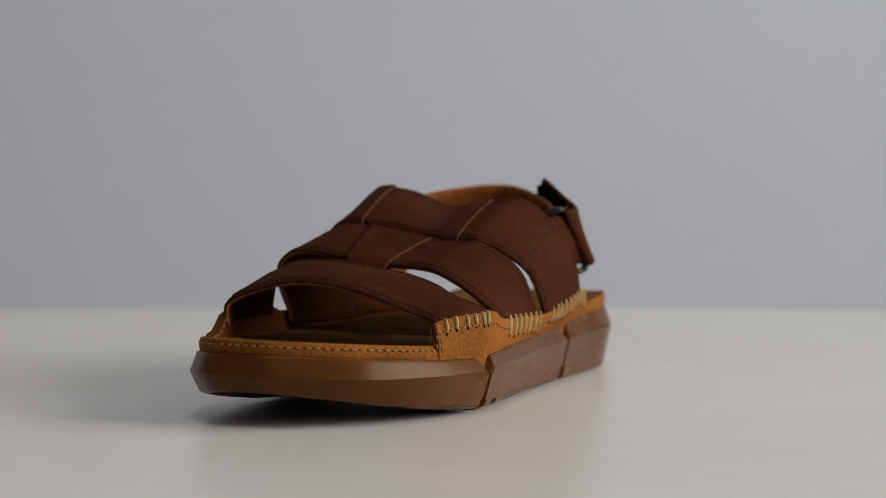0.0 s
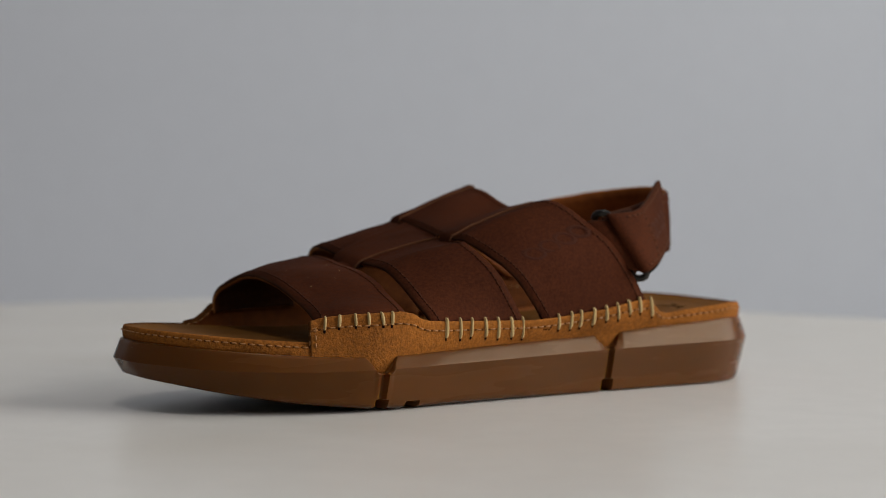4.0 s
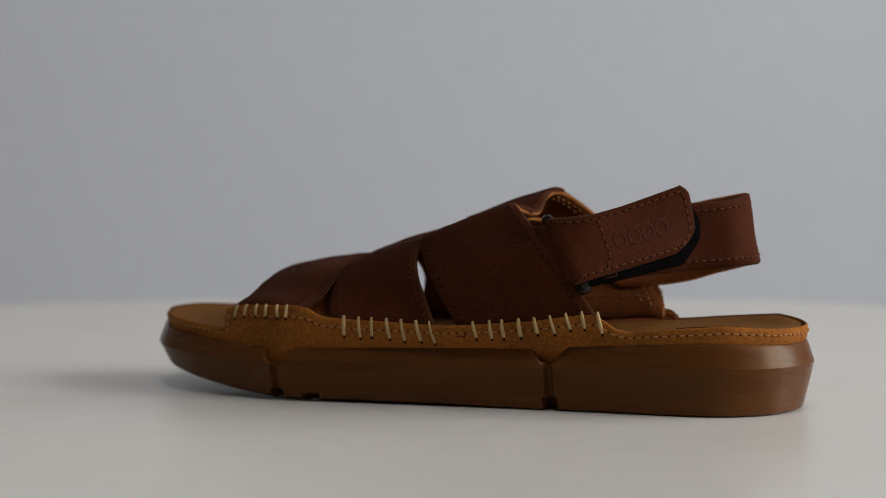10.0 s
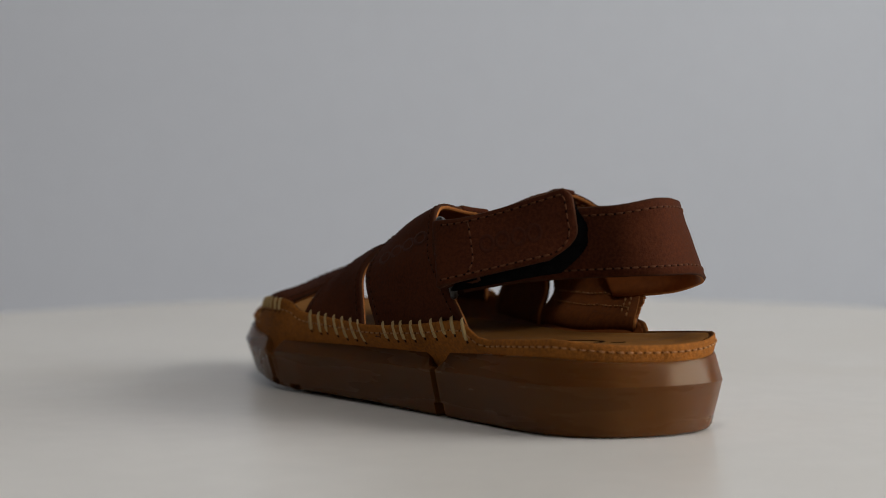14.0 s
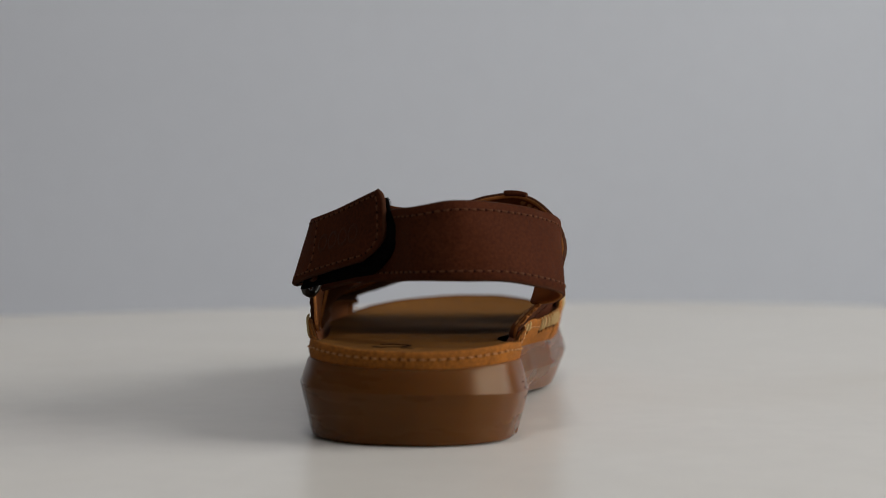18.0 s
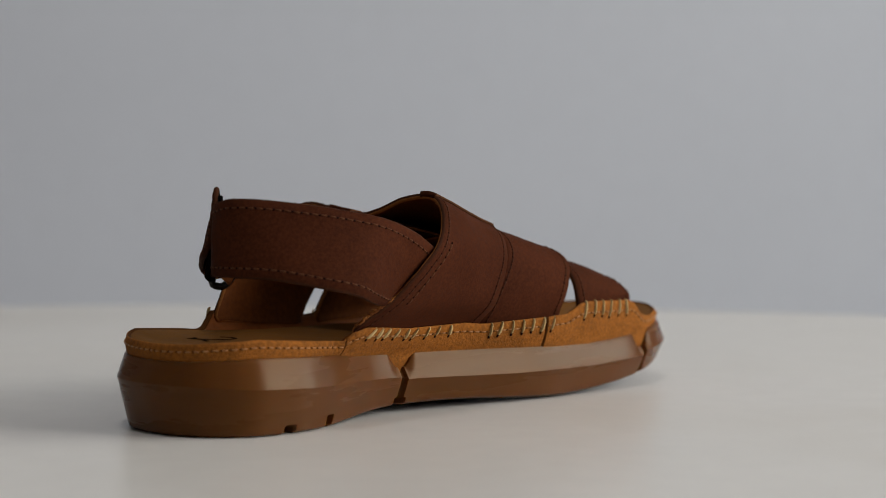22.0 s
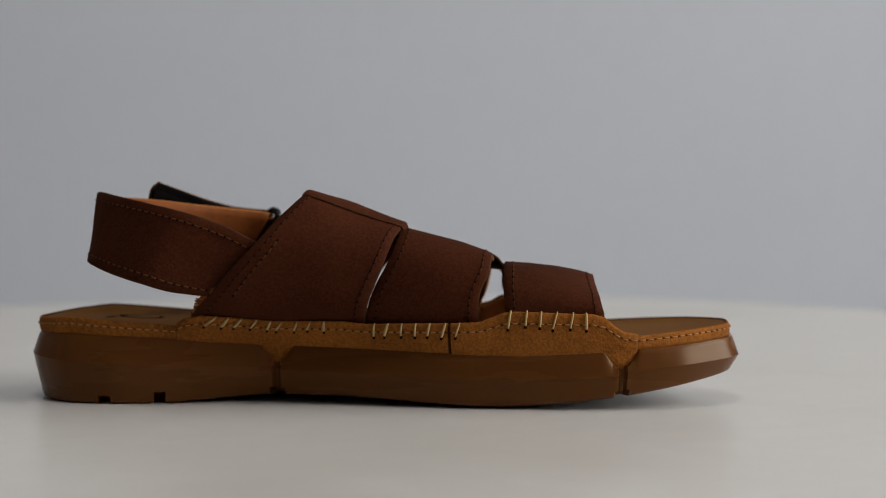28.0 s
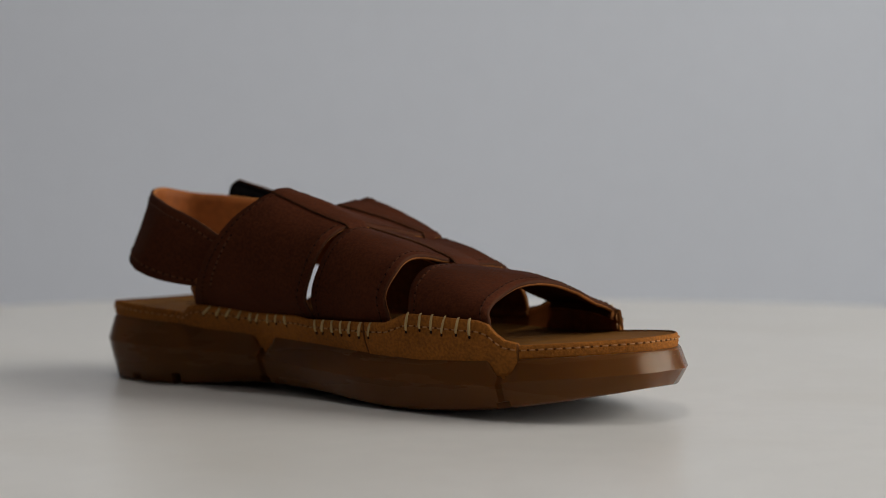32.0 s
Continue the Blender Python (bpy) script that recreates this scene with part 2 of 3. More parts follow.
ROOM = dict(x0=-3.0, x1=3.2, y0=-3.6, y1=3.2, z0=-0.76, z1=2.6)
R = ROOM
tagged(box("wall_north", (R["x0"], R["y1"], R["z0"]), (R["x1"], R["y1"] + 0.15, R["z1"]), WALL), "plain pale blue-grey painted wall", "wall", kind="structure")
# south and west walls stay out of view, darkened to weaken the fill
tagged(box("wall_south", (R["x0"], R["y0"] - 0.15, R["z0"]), (R["x1"], R["y0"], R["z1"]), SHADE), "plain unseen wall, dark to cut bounced light", "wall", kind="structure")
tagged(box("wall_west", (R["x0"] - 0.15, R["y0"] - 0.15, R["z0"]), (R["x0"], R["y1"] + 0.15, R["z1"]), SHADE), "plain unseen wall, dark to cut bounced light", "wall", kind="structure")
tagged(hollow_wall("wall_east", (R["x1"], R["y0"] - 0.15, R["z0"]), (R["x1"] + 0.15, R["y1"] + 0.15, R["z1"]), DULL,
                   [(-1.82, -0.52, 0.5, 2.4), (-0.45, 1.15, 0.5, 2.4)]), "plain grey wall with two window openings", "wall", kind="structure")
tagged(box("floor", (R["x0"] - 0.15, R["y0"] - 0.15, R["z0"] - 0.1), (R["x1"] + 0.15, R["y1"] + 0.15, R["z0"]), FLOOR), "plain grey floor", "floor", kind="structure")
tagged(box("ceiling", (R["x0"] - 0.15, R["y0"] - 0.15, R["z1"]), (R["x1"] + 0.15, R["y1"] + 0.15, R["z1"] + 0.1), CEILING), "plain ceiling", "ceiling", kind="structure")


# ---- the turning board ----
def turning_board():
    n, a, b, e = 180, 0.575, 0.49, 2.7
    rim = []
    for k in range(n):
        t = 2 * math.pi * k / n
        c, s = math.cos(t), math.sin(t)
        rim.append((a * math.copysign(abs(c) ** (2 / e), c), b * math.copysign(abs(s) ** (2 / e), s)))
    ob = new("turntable")
    for name, mat, rings, label in (
            ("core", WOOD, ((0.004, -0.018), (0.0, -0.0165), (0.0, -0.0012)), "dark chipboard core of the board"),
            ("top_sheet", BOARD, ((0.0, -0.001), (0.0, -0.0006), (0.0004, -0.0001), (0.0014, 0.0)), "white laminate sheet with faint smudges")):
        verts, faces = [], []
        for inset, z in rings:
            for x, y in rim:
                r = math.hypot(x, y)
                verts.append((x * (1 - inset / r), y * (1 - inset / r), z))
        last = len(rings) - 1
        for k in range(last):
            for i in range(n):
                j = (i + 1) % n
                faces.append((k * n + i, k * n + j, (k + 1) * n + j, (k + 1) * n + i))
        faces += [tuple(range(n))[::-1], tuple(last * n + i for i in range(n))]
        solid(name, verts, faces, mat, ob, label, smooth=False)
    return tagged(ob, "white laminate turntable board carrying the sandal", "turntable")


turntable = turning_board()
stand = box("stand", (-0.16, -0.16, R["z0"]), (0.16, 0.16, -0.0185), WOOD, 0.006)
tagged(stand, "dark square stand under the white board", "stand")

# ---- the sandal: x to the toe, y to the outer side, z up, millimetres turned to metres ----
MM = 0.001
sandal = tagged(new("sandal"), "brown nubuck strap sandal with tan suede sides and amber rubber sole", "sandal")

# widest line of the sole, from the toe round the outer side to the heel and back by the inner side
PLAN = [(139, -13), (136.5, 6), (121, 29), (104, 41.5), (88, 48.5), (70, 53.5), (46, 56), (10, 50), (-30, 43.5), (-75, 37),
        (-105, 34), (-130, 32), (-148, 27.5), (-160, 19), (-169, 6), (-173, -14), (-170.5, -31), (-163, -44), (-150, -54), (-130, -57),
        (-112, -54.5), (-92, -49), (-72, -45), (-50, -45.5), (-20, -51.5), (14, -57.5), (50, -59), (80, -58), (100, -54.5), (118, -46), (131, -34), (137.5, -24)]
NS = 1100
LINE = spline(PLAN, NS, closed=True)
TAN = np.roll(LINE, -1, 0) - np.roll(LINE, 1, 0)
TAN /= np.linalg.norm(TAN, axis=1, keepdims=True)
OUT = np.stack([TAN[:, 1], -TAN[:, 0]], 1)
if (OUT * (LINE - LINE.mean(0))).sum() < 0:
    OUT = -OUT
LU, LV = LINE[:, 0], LINE[:, 1]
MID_V = np.interp(LU, [-173, -100, 0, 139], [-14, -9, -3, -13])
OUTER = LV > MID_V


def table(x, pairs):
    a = np.array(sorted(pairs), float)
    return np.interp(x, a[:, 0], a[:, 1])


def sole_bottom(u):
    return np.where(u > 26, 13.2 * ((np.maximum(u, 26) - 26) / 113) ** 1.7, 0.0) - 2.5


def sole_ridge(u):
    return table(u, [(-173, 17.5), (-145, 17.5), (-120, 17.5), (-77, 17), (-14, 16), (46, 15.5), (74, 15.4), (110, 16.2), (139, 18.2)])


def inner_ridge(u):
    return table(u, [(-173, 17.5), (-150, 16), (-120, 14.8), (-62, 13), (-58, 12), (0, 10.5), (50, 10.5), (86, 12), (92, 14), (110, 15.8), (139, 18.2)])


def arch(u):
    """How far the sole's inner edge lifts off the board under the arch."""
    return 3.2 * smooth(-112, -58, u) * (1 - smooth(-40, 38, u))


def sole_top(u):
    return table(u, [(-173, 26.3), (-163, 27), (-150, 27.8), (-120, 26.6), (-100, 25.6), (-70, 23.8), (-14, 22.3), (30, 20.6), (46, 20.2), (74, 21.4), (100, 23.4), (139, 26.5)])


# grooves across the sole's side: on the outer side?, place, and small cuts at the tread
GROOVES = [(True, 46), (True, -76), (False, -60), (False, 89)]
CUTS = [(True, 30, 3.4, 3.0), (False, -109, 2.4, 5.5), (False, -134, 2.6, 3.0)]
RUN = np.r_[0, np.cumsum(np.linalg.norm(np.diff(LINE, axis=0), axis=1))]


def along(outer, u):
    """Distance of every station of the line from the place u on that side."""
    k = np.where(OUTER == outer, np.abs(LU - u), 1e9).argmin()
    d = np.abs(RUN - RUN[k])
    return np.minimum(d, RUN[-1] - d)


TOP0 = sole_top(LU)
DIP, SLOT, SQUARE = np.zeros(NS), np.zeros(NS), np.zeros(NS)
for o, u in GROOVES:
    d = along(o, u)
    DIP = np.maximum(DIP, 1 - smooth(2.2, 8.5, d))
    SLOT = np.maximum(SLOT, 1 - smooth(1.0, 2.0, d))
    SQUARE = np.maximum(SQUARE, 1 - smooth(2.3, 3.0, d))
TOPZ = TOP0 - DIP * np.where(OUTER, 6.2, 6.6)


def sole():
    zb = sole_bottom(LU) + np.where(OUTER, 0.0, arch(LU))
    zr = np.minimum(np.where(OUTER, sole_ridge(LU), inner_ridge(LU)), TOPZ - 0.8)
    rows = []
    fore = smooth(-90, 10, LU)
    for f, heel, ball in ((0.0, 12.0, 14.0), (0.0, 6.0, 9.0), (0.035, 4.6, 6.6), (0.08, 4.2, 4.9), (0.13, 3.9, 4.1), (0.2, 3.6, 3.65), (0.27, 3.35, 3.35),
                          (0.30, 3.2, 3.2), (0.45, 2.5, 2.5), (0.6, 1.8, 1.8), (0.75, 1.1, 1.1), (0.9, 0.5, 0.5), (0.97, 0.15, 0.15)):
        rows.append((zb + f * (zr - zb), heel + (ball - heel) * fore, f))
    rows.append((zr, np.zeros(NS), 1.0))
    for f, inset in ((0.04, 0.1), (0.2, 0.62), (0.4, 1.24), (0.6, 1.86), (0.8, 2.48), (0.93, 2.95), (0.985, 3.3), (1.0, 3.9), (1.0, 8.0)):
        rows.append((zr + f * (TOPZ - zr), np.full(NS, inset) * np.clip((TOPZ - zr) / 5, 0.35, 1), 2.0))
    verts = []
    for z, inset, f in rows:
        cut = SLOT * 2.6 * (1 if f < 3 else 0)
        if f <= 0.28:
            cut = np.maximum(cut, SQUARE * 8.5)
            for o, u, w, hgt in CUTS:
                if f * 18 < hgt + 0.1:
                    cut = np.maximum(cut, (1 - smooth(w - 0.5, w + 0.3, along(o, u))) * 8.0)
        p = LINE - OUT * (inset + cut)[:, None]
        verts += list(np.c_[p, z] * MM)
    faces, slots = [], []
    for k in range(len(rows) - 1):
        for i in range(NS):
            j = (i + 1) % NS
            faces.append((k * NS + i, k * NS + j, (k + 1) * NS + j, (k + 1) * NS + i))
            slots.append(1 if k < 1 else 0)
    last = (len(rows) - 1) * NS
    faces += [tuple(range(NS))[::-1], tuple(last + i for i in range(NS))]
    slots += [1, 0]
    return solid("outsole", verts, faces, [RUBBER, TREAD], sandal, "translucent amber rubber outsole with grooved sides", True, slots)


outsole = sole()
outsole.data.set_sharp_from_angle(angle=radians(17))

# height of the suede wall's edge, and how far it stands out from the sole's widest line
RIMZ = TOP0 + table(LU, [(-173, 6.6), (-163, 7), (-150, 7.2), (-120, 6.2), (-100, 5.6)])
WALLZ = np.where(OUTER,
                 table(LU, [(80, 36), (76, 36.3), (73.5, 37), (69, 37.8), (60, 38.6), (36, 39.2), (30, 38), (26, 35.6), (22, 34.6), (14, 34), (-30, 32.5), (-42, 33), (-70, 35.5), (-90, 38.5), (-97, 38.5), (-101, 35.5), (-105, 32.6), (-110, 31.8), (-120, 32.8), (-150, 35), (-173, 35.4)]),
                 table(LU, [(97, 29.5), (90, 30.5), (86, 33), (82, 36.6), (77, 38), (44, 39.2), (39, 38.6), (34, 36.5), (29, 34.6), (18, 34), (-20, 33), (-30, 34), (-60, 33.5), (-92, 36), (-99, 34.5), (-102, 32), (-106, 31.5)]))
PANEL = np.where(OUTER, (LU < 77) & (LU > -150), (LU < 96) & (LU > -102))
EDGEZ = np.where(PANEL, np.maximum(WALLZ, RIMZ - 2.5), RIMZ)
STAND = np.where(OUTER,
                 table(LU, [(100, -4.6), (86, -5.5), (74, -7.5), (60, -6.0), (46, -4.2), (14, -1.2), (-30, 1.8), (-70, 2.3), (-98, 0.0), (-110, -4.2)]),
                 table(LU, [(110, -4.6), (90, -3.6), (44, -1.0), (14, -0.6), (-20, 1.0), (-50, 3.0), (-88, 4.0), (-97, 2.5), (-106, -3.5)]))


def wall_point(i, f, lift=0.0):
    """A place on the suede wall: f 0 at the sole, 1 at the upper edge."""
    z0 = TOP0[i] - 9.0
    z = z0 + f * (EDGEZ[i] - z0)
    g = np.clip((z - TOP0[i] + 1.5) / (EDGEZ[i] - TOP0[i] + 1.5), 0, 1)
    off = -4.9 + (STAND[i] + 4.9) * g ** 0.8 + 0.8 * math.sin(math.pi * g) + lift
    return np.array([*(LINE[i] + OUT[i] * off), z])


def suede(name, idx, label, proud=0.0, mat=None):
    fs = [0.0, 0.3, 0.45, 0.55, 0.65, 0.75, 0.85, 0.93, 0.98, 1.0]
    g = np.array([[wall_point(i, f, proud - (0.5 if f == 1.0 else 0.0)) for f in fs] for i in idx]) * MM
    n = surface_normals(g)
    k = len(idx) // 2
    flip = (n[k, 5, :2] @ OUT[idx[k]]) < 0
    return shell(name, g, 0.0024, [mat or SUEDE, LINING, SUEDE_EDGE], sandal, label, flip)


order = np.arange(NS)
out_panel = [i for i in order if (OUTER[i] and LU[i] < 77) or (not OUTER[i] and LU[i] < -100)]
in_panel = [i for i in order if not OUTER[i] and PANEL[i]]
toe_i = sorted([i for i in order if LU[i] > 72], key=lambda i: (i + NS // 2) % NS)
side_out = suede("side_panel", out_panel, "tan suede side panel running round the heel", 0.4)
in_front, in_rear = [i for i in in_panel if LU[i] > 16.5], [i for i in in_panel if LU[i] < 15.5]
side_in = suede("side_panel", in_front, "tan suede side panel with cream whip stitches", 1.15)
side_back = suede("side_panel", in_rear, "tan suede side panel with cream whip stitches", 0.85)
rim_toe = suede("toe_rim", toe_i, "tan suede rim round the toe")


# footbed
def footbed():
    edge = LINE - OUT * 5.6
    eu, ev = edge[:, 0], edge[:, 1]
    top = np.where(PANEL & (LU > -104), TOP0 + 5.0, RIMZ - 0.6)
    o = np.argsort(np.where(OUTER, eu, 1e6))[:OUTER.sum()]
    i = np.argsort(np.where(~OUTER, eu, 1e6))[:(~OUTER).sum()]
    lo, hi = max(eu[o][0], eu[i][0]), min(eu[o][-1], eu[i][-1])
    us = lo + (hi - lo) * 0.5 * (1 - np.cos(np.linspace(0, np.pi, 120)))
    verts, faces, m = [], [], 25
    for u in us:
        va, vb = np.interp(u, eu[o], ev[o]), np.interp(u, eu[i], ev[i])
        za, zb = np.interp(u, eu[o], top[o]), np.interp(u, eu[i], top[i])
        ends = min(u - lo, hi - u)
        for k in range(m):
            c = k / (m - 1)
            inward = min(c, 1 - c) * abs(va - vb)
            sunk = smooth(0, 16, inward) * smooth(0, 16, ends)
            base = table(u, [(-170, 31.4), (-140, 31.4), (-90, 29.6), (-40, 27.5), (20, 25.5), (60, 25), (100, 27.5), (135, 31)])
            z = za + (zb - za) * c
            verts.append((u * MM, (va + (vb - va) * c) * MM, (z + (min(base, z - 0.5) - z) * sunk) * MM))
    for a in range(len(us) - 1):
        for k in range(m - 1):
            q = a * m + k
            faces.append((q, q + 1, q + m + 1, q + m)[::-1])
    return solid("footbed", verts, faces, FOOTBED, sandal, "tan leather footbed, slightly hollowed")


bed = footbed()

# rim stitching, cream-tan thread near the upper edge
for pick, host in ((toe_i, rim_toe), (out_panel, side_out), (in_front, side_in), (in_rear, side_back)):
    f = 0.86 if host is rim_toe else 0.82
    pts = np.array([wall_point(i, f, {side_out: 0.65, side_in: 1.4, side_back: 1.1}.get(host, 0.3)) for i in pick]) * MM
    seam("stitching", pts, np.array([[*OUT[i], 0.3] for i in pick]), 0.0037, THREAD_TAN, host, 0.0023, 0.0007, 0.0004, "tan running stitches")
    pts = np.array([wall_point(i, f, {side_out: 0.45, side_in: 1.2, side_back: 0.9}.get(host, 0.06)) for i in pick]) * MM
    seam("perforation", pts, np.array([[*OUT[i], 0.2] for i in pick]), 0.0037, SUEDE_EDGE, host, 0.0012, 0.001, 0.0002, "dark needle holes", 0.0)


# upright seam at the front end of the outer panel
front = [i for i in out_panel if OUTER[i]]
front = max(front, key=lambda i: LU[i])
k = next(j for j in range(6) if LU[(front - j) % NS] < 75.2 or LU[(front + j) % NS] < 75.2)
k = front + k if LU[(front + k) % NS] < 75.2 else front - k
pts = np.array([wall_point(k % NS, f, 0.65) for f in np.linspace(0.5, 0.84, 12)]) * MM
seam("stitching", pts, np.array([[*OUT[k % NS], 0.1]] * 12), 0.0032, THREAD_TAN, side_out, 0.0022, 0.0008, 0.0005, "tan running stitches")

# the same seam where it comes through on the inner face of the rim
for pick, host in ((toe_i, rim_toe), ([i for i in out_panel if LU[i] < -104], side_out)):
    pts = np.array([wall_point(i, 0.9, -2.75) for i in pick]) * MM
    seam("stitching", pts, np.array([[*(-OUT[i]), 0.6] for i in pick]), 0.0037, THREAD_TAN, host, 0.0026, 0.0008, 0.0005, "tan running stitches")


# cream whip stitches that join the straps to the suede
def whip_stitch_mesh():
    """A thread one unit long in z, bowed out, ending in the leather at both ends."""
    verts, faces = [], []
    prof = [(-0.5, 0.5, -0.5), (-0.44, 0.85, 0.15), (-0.25, 1.0, 0.5), (0.05, 1.0, 0.55), (0.3, 0.9, 0.4), (0.44, 0.75, 0.0), (0.5, 0.45, -0.7)]
    for z, w, n in prof:
        for a, b in ((-1, -0.5), (-0.75, 0.35), (0, 0.6), (0.75, 0.35), (1, -0.5)):
            verts.append((a * w * MM, (n + b * w - 0.2) * MM, z * MM))
    for k in range(len(prof) - 1):
        for j in range(4):
            a = k * 5 + j
            faces.append((a, a + 1, a + 6, a + 5))
    me = bpy.data.meshes.new("stitch")
    me.from_pydata(verts, [], [f[::-1] for f in faces])
    me.materials.append(THREAD_PALE)
    me.polygons.foreach_set("use_smooth", [True] * len(me.polygons))
    return me


def wall_at(i, below, lift):
    """A place on the suede wall so many millimetres below its upper edge."""
    z0 = TOP0[i] - 9.0
    return wall_point(i, (EDGEZ[i] - below - z0) / (EDGEZ[i] - z0), lift)


WHIP = whip_stitch_mesh()
# side, outer, first and last place, count, length, how far the top leans to the toe at the first and last
WHIPS = [(side_out, True, 70.5, 39.5, 6, 5.6, -0.3, -0.3), (side_out, True, 14, -25, 7, 9.0, 0.3, 2.2), (side_out, True, -44, -97, 9, 7.8, 0.3, 2.2),
         (side_in, False, 74.6, 42.6, 6, 7.2, 0.6, 1.4), (side_in, False, 20.6, -15.6, 7, 5.9, 1.4, 1.8), (side_back, False, -37, -86, 9, 4.2, 1.6, 4.2)]
rng = random.Random(7)
holes = {}
for host, outer, ua, ub, count, long, lean_a, lean_b in WHIPS:
    proud = {side_out: 0.4, side_in: 1.15, side_back: 0.85}[host]
    station = lambda u: int(np.where(OUTER == outer, np.abs(LU - u), 1e9).argmin())
    for k in range(count):
        c = k / (count - 1)
        u = ua + (ub - ua) * c + rng.uniform(-0.6, 0.6)
        lean = lean_a + (lean_b - lean_a) * c + rng.uniform(-1.0, 1.0)
        reach = long * rng.uniform(0.93, 1.07)
        i, j = station(u), station(u - lean)
        rise = {side_out: 0.5 if u > 30 else 1.6, side_back: -0.2}.get(host, 0.7 if u > 30 else 0.1)
        top, low = wall_at(i, -rise, proud - 0.2), wall_at(j, reach - rise, proud + 0.1)
        up = Vector(top - low)
        span = up.length
        up.normalize()
        nrm = Vector((*OUT[i], 0.0))
        nrm = (nrm - up * nrm.dot(up)).normalized()
        st = new("stitch", WHIP)
        st.parent = host
        m = Matrix((nrm.cross(up), nrm, up)).transposed().to_4x4()
        st.matrix_basis = Matrix.Translation(Vector((top + low) / 2 * MM) + nrm * 0.0004) @ m @ Matrix.Diagonal((rng.uniform(0.6, 1.0) * (1.0 if outer else 0.66), 0.85, span, 1))
        hole = wall_at(j, reach - rise + 0.5, proud + 0.05) * MM
        holes.setdefault(host, []).append((hole, np.array(up), np.array([*OUT[j], 0.15])))
for host, spots in holes.items():
    v, f = grain_bits(spots, 0.0015, 0.0013, 0.0003)
    tagged(solid("perforation", v, f, HOLE, host, "dark holes of the whip stitches"), kind="stuff")


# ---- straps ----
def base_of(outer, u, sink=5.0, inset=1.6):
    i = np.where(OUTER == outer, np.abs(LU - u), 1e9).argmin()
    p = wall_point(i, 1.0, -inset)
    return (p[0], p[1], p[2] - sink)


def edge_of(outer, u, inset=1.2):
    i = np.where(OUTER == outer, np.abs(LU - u), 1e9).argmin()
    return tuple(wall_point(i, 1.0, -inset))


def strap_edge(u_out, middle, u_in, n=97):
    return spline([base_of(True, u_out), edge_of(True, u_out), *middle, edge_of(False, u_in), base_of(False, u_in)], n)


def strap_grid(front, rear, puff=1.2, rows=13):
    """The sheet between two edges (millimetres), slightly bulged; row 0 is the front edge."""
    w = np.linspace(0, 1, rows)[:, None, None]
    g = front[None] * (1 - w) + rear[None] * w
    n = surface_normals(g)
    if n[rows // 2, g.shape[1] // 2, 2] < 0:
        n = -n
    return g + n * puff * 4 * w * (1 - w)


def cut_grid(g, lo, hi, cols=None):
    """Columns of g between fractions lo and hi, each given at the front and at the rear edge."""
    rows, n = g.shape[:2]
    cols = cols or n
    out = np.zeros((rows, cols, 3))
    for r in range(rows):
        w = r / (rows - 1)
        a, b = lo[0] * (1 - w) + lo[1] * w, hi[0] * (1 - w) + hi[1] * w
        want = np.linspace(a, b, cols) * (n - 1)
        for k in range(3):
            out[r, :, k] = np.interp(want, np.arange(n), g[r, :, k])
    return out


def at_v(curve, v):
    """Fraction along an edge at which it crosses the place v across the foot."""
    k = np.where(curve[:, 1] < v)[0]
    k = k[k > 6][0]
    a, b = curve[k - 1, 1], curve[k, 1]
    return (k - 1 + (a - v) / (a - b)) / (len(curve) - 1)


def stitched(host, pts, ns, thread=None):
    """Brown running stitches and the needle holes between them."""
    seam("stitching", (pts + ns * 0.05) * MM, ns, 0.0036, thread or THREAD_BROWN, host, 0.0025, 0.0009, 0.0004, "brown running stitches")
    seam("perforation", (pts + ns * 0.03) * MM, ns, 0.0036, HOLE, host, 0.001, 0.0009, 0.00015, "dark needle holes", 0.0)


def leather(name, g, parent, label, thick=2.4, seams=(0, 1), ends=(False, False), inside=None, thread=None, edge=None):
    """A strap piece with stitching along its front and rear edges (and its ends)."""
    n = surface_normals(g)
    g = g + n * np.array([[0.55 * noise.noise(Vector(p) * 0.055) + 0.22 * noise.noise(Vector(p) * 0.16) for p in line] for line in g])[:, :, None]
    n = surface_normals(g)
    c = n[g.shape[0] // 2, g.shape[1] // 2]
    mid = g[g.shape[0] // 2, g.shape[1] // 2]
    outward = np.array([mid[0] * 0, mid[1] + 8, mid[2] - 25])
    flip = c @ outward < 0
    ob = shell(name, g * MM, thick * MM, [NUBUCK, inside or FLESH, edge or CUT, edge or LINING_EDGE], parent, label, flip, True)
    nn = -n if flip else n
    rows = g.shape[0]
    span = np.linalg.norm(g[-1] - g[0], axis=1).mean()
    r_in = 3.2 / max(span, 8) * (rows - 1)

    def row(r):
        k = int(min(max(r, 0), rows - 2))
        f = r - k
        return g[k] * (1 - f) + g[k + 1] * f, nn[k]

    lines = []
    if 0 in seams:
        lines.append(row(r_in))
    if 1 in seams:
        lines.append(row(rows - 1 - r_in))
    for which, on in zip((0, -1), ends):
        if on:
            j = 3 if which == 0 else g.shape[1] - 4
            lines.append((g[2:-2, j], nn[2:-2, j]))
    for pts, ns in lines:
        stitched(ob, pts, ns, thread)
    return ob, nn


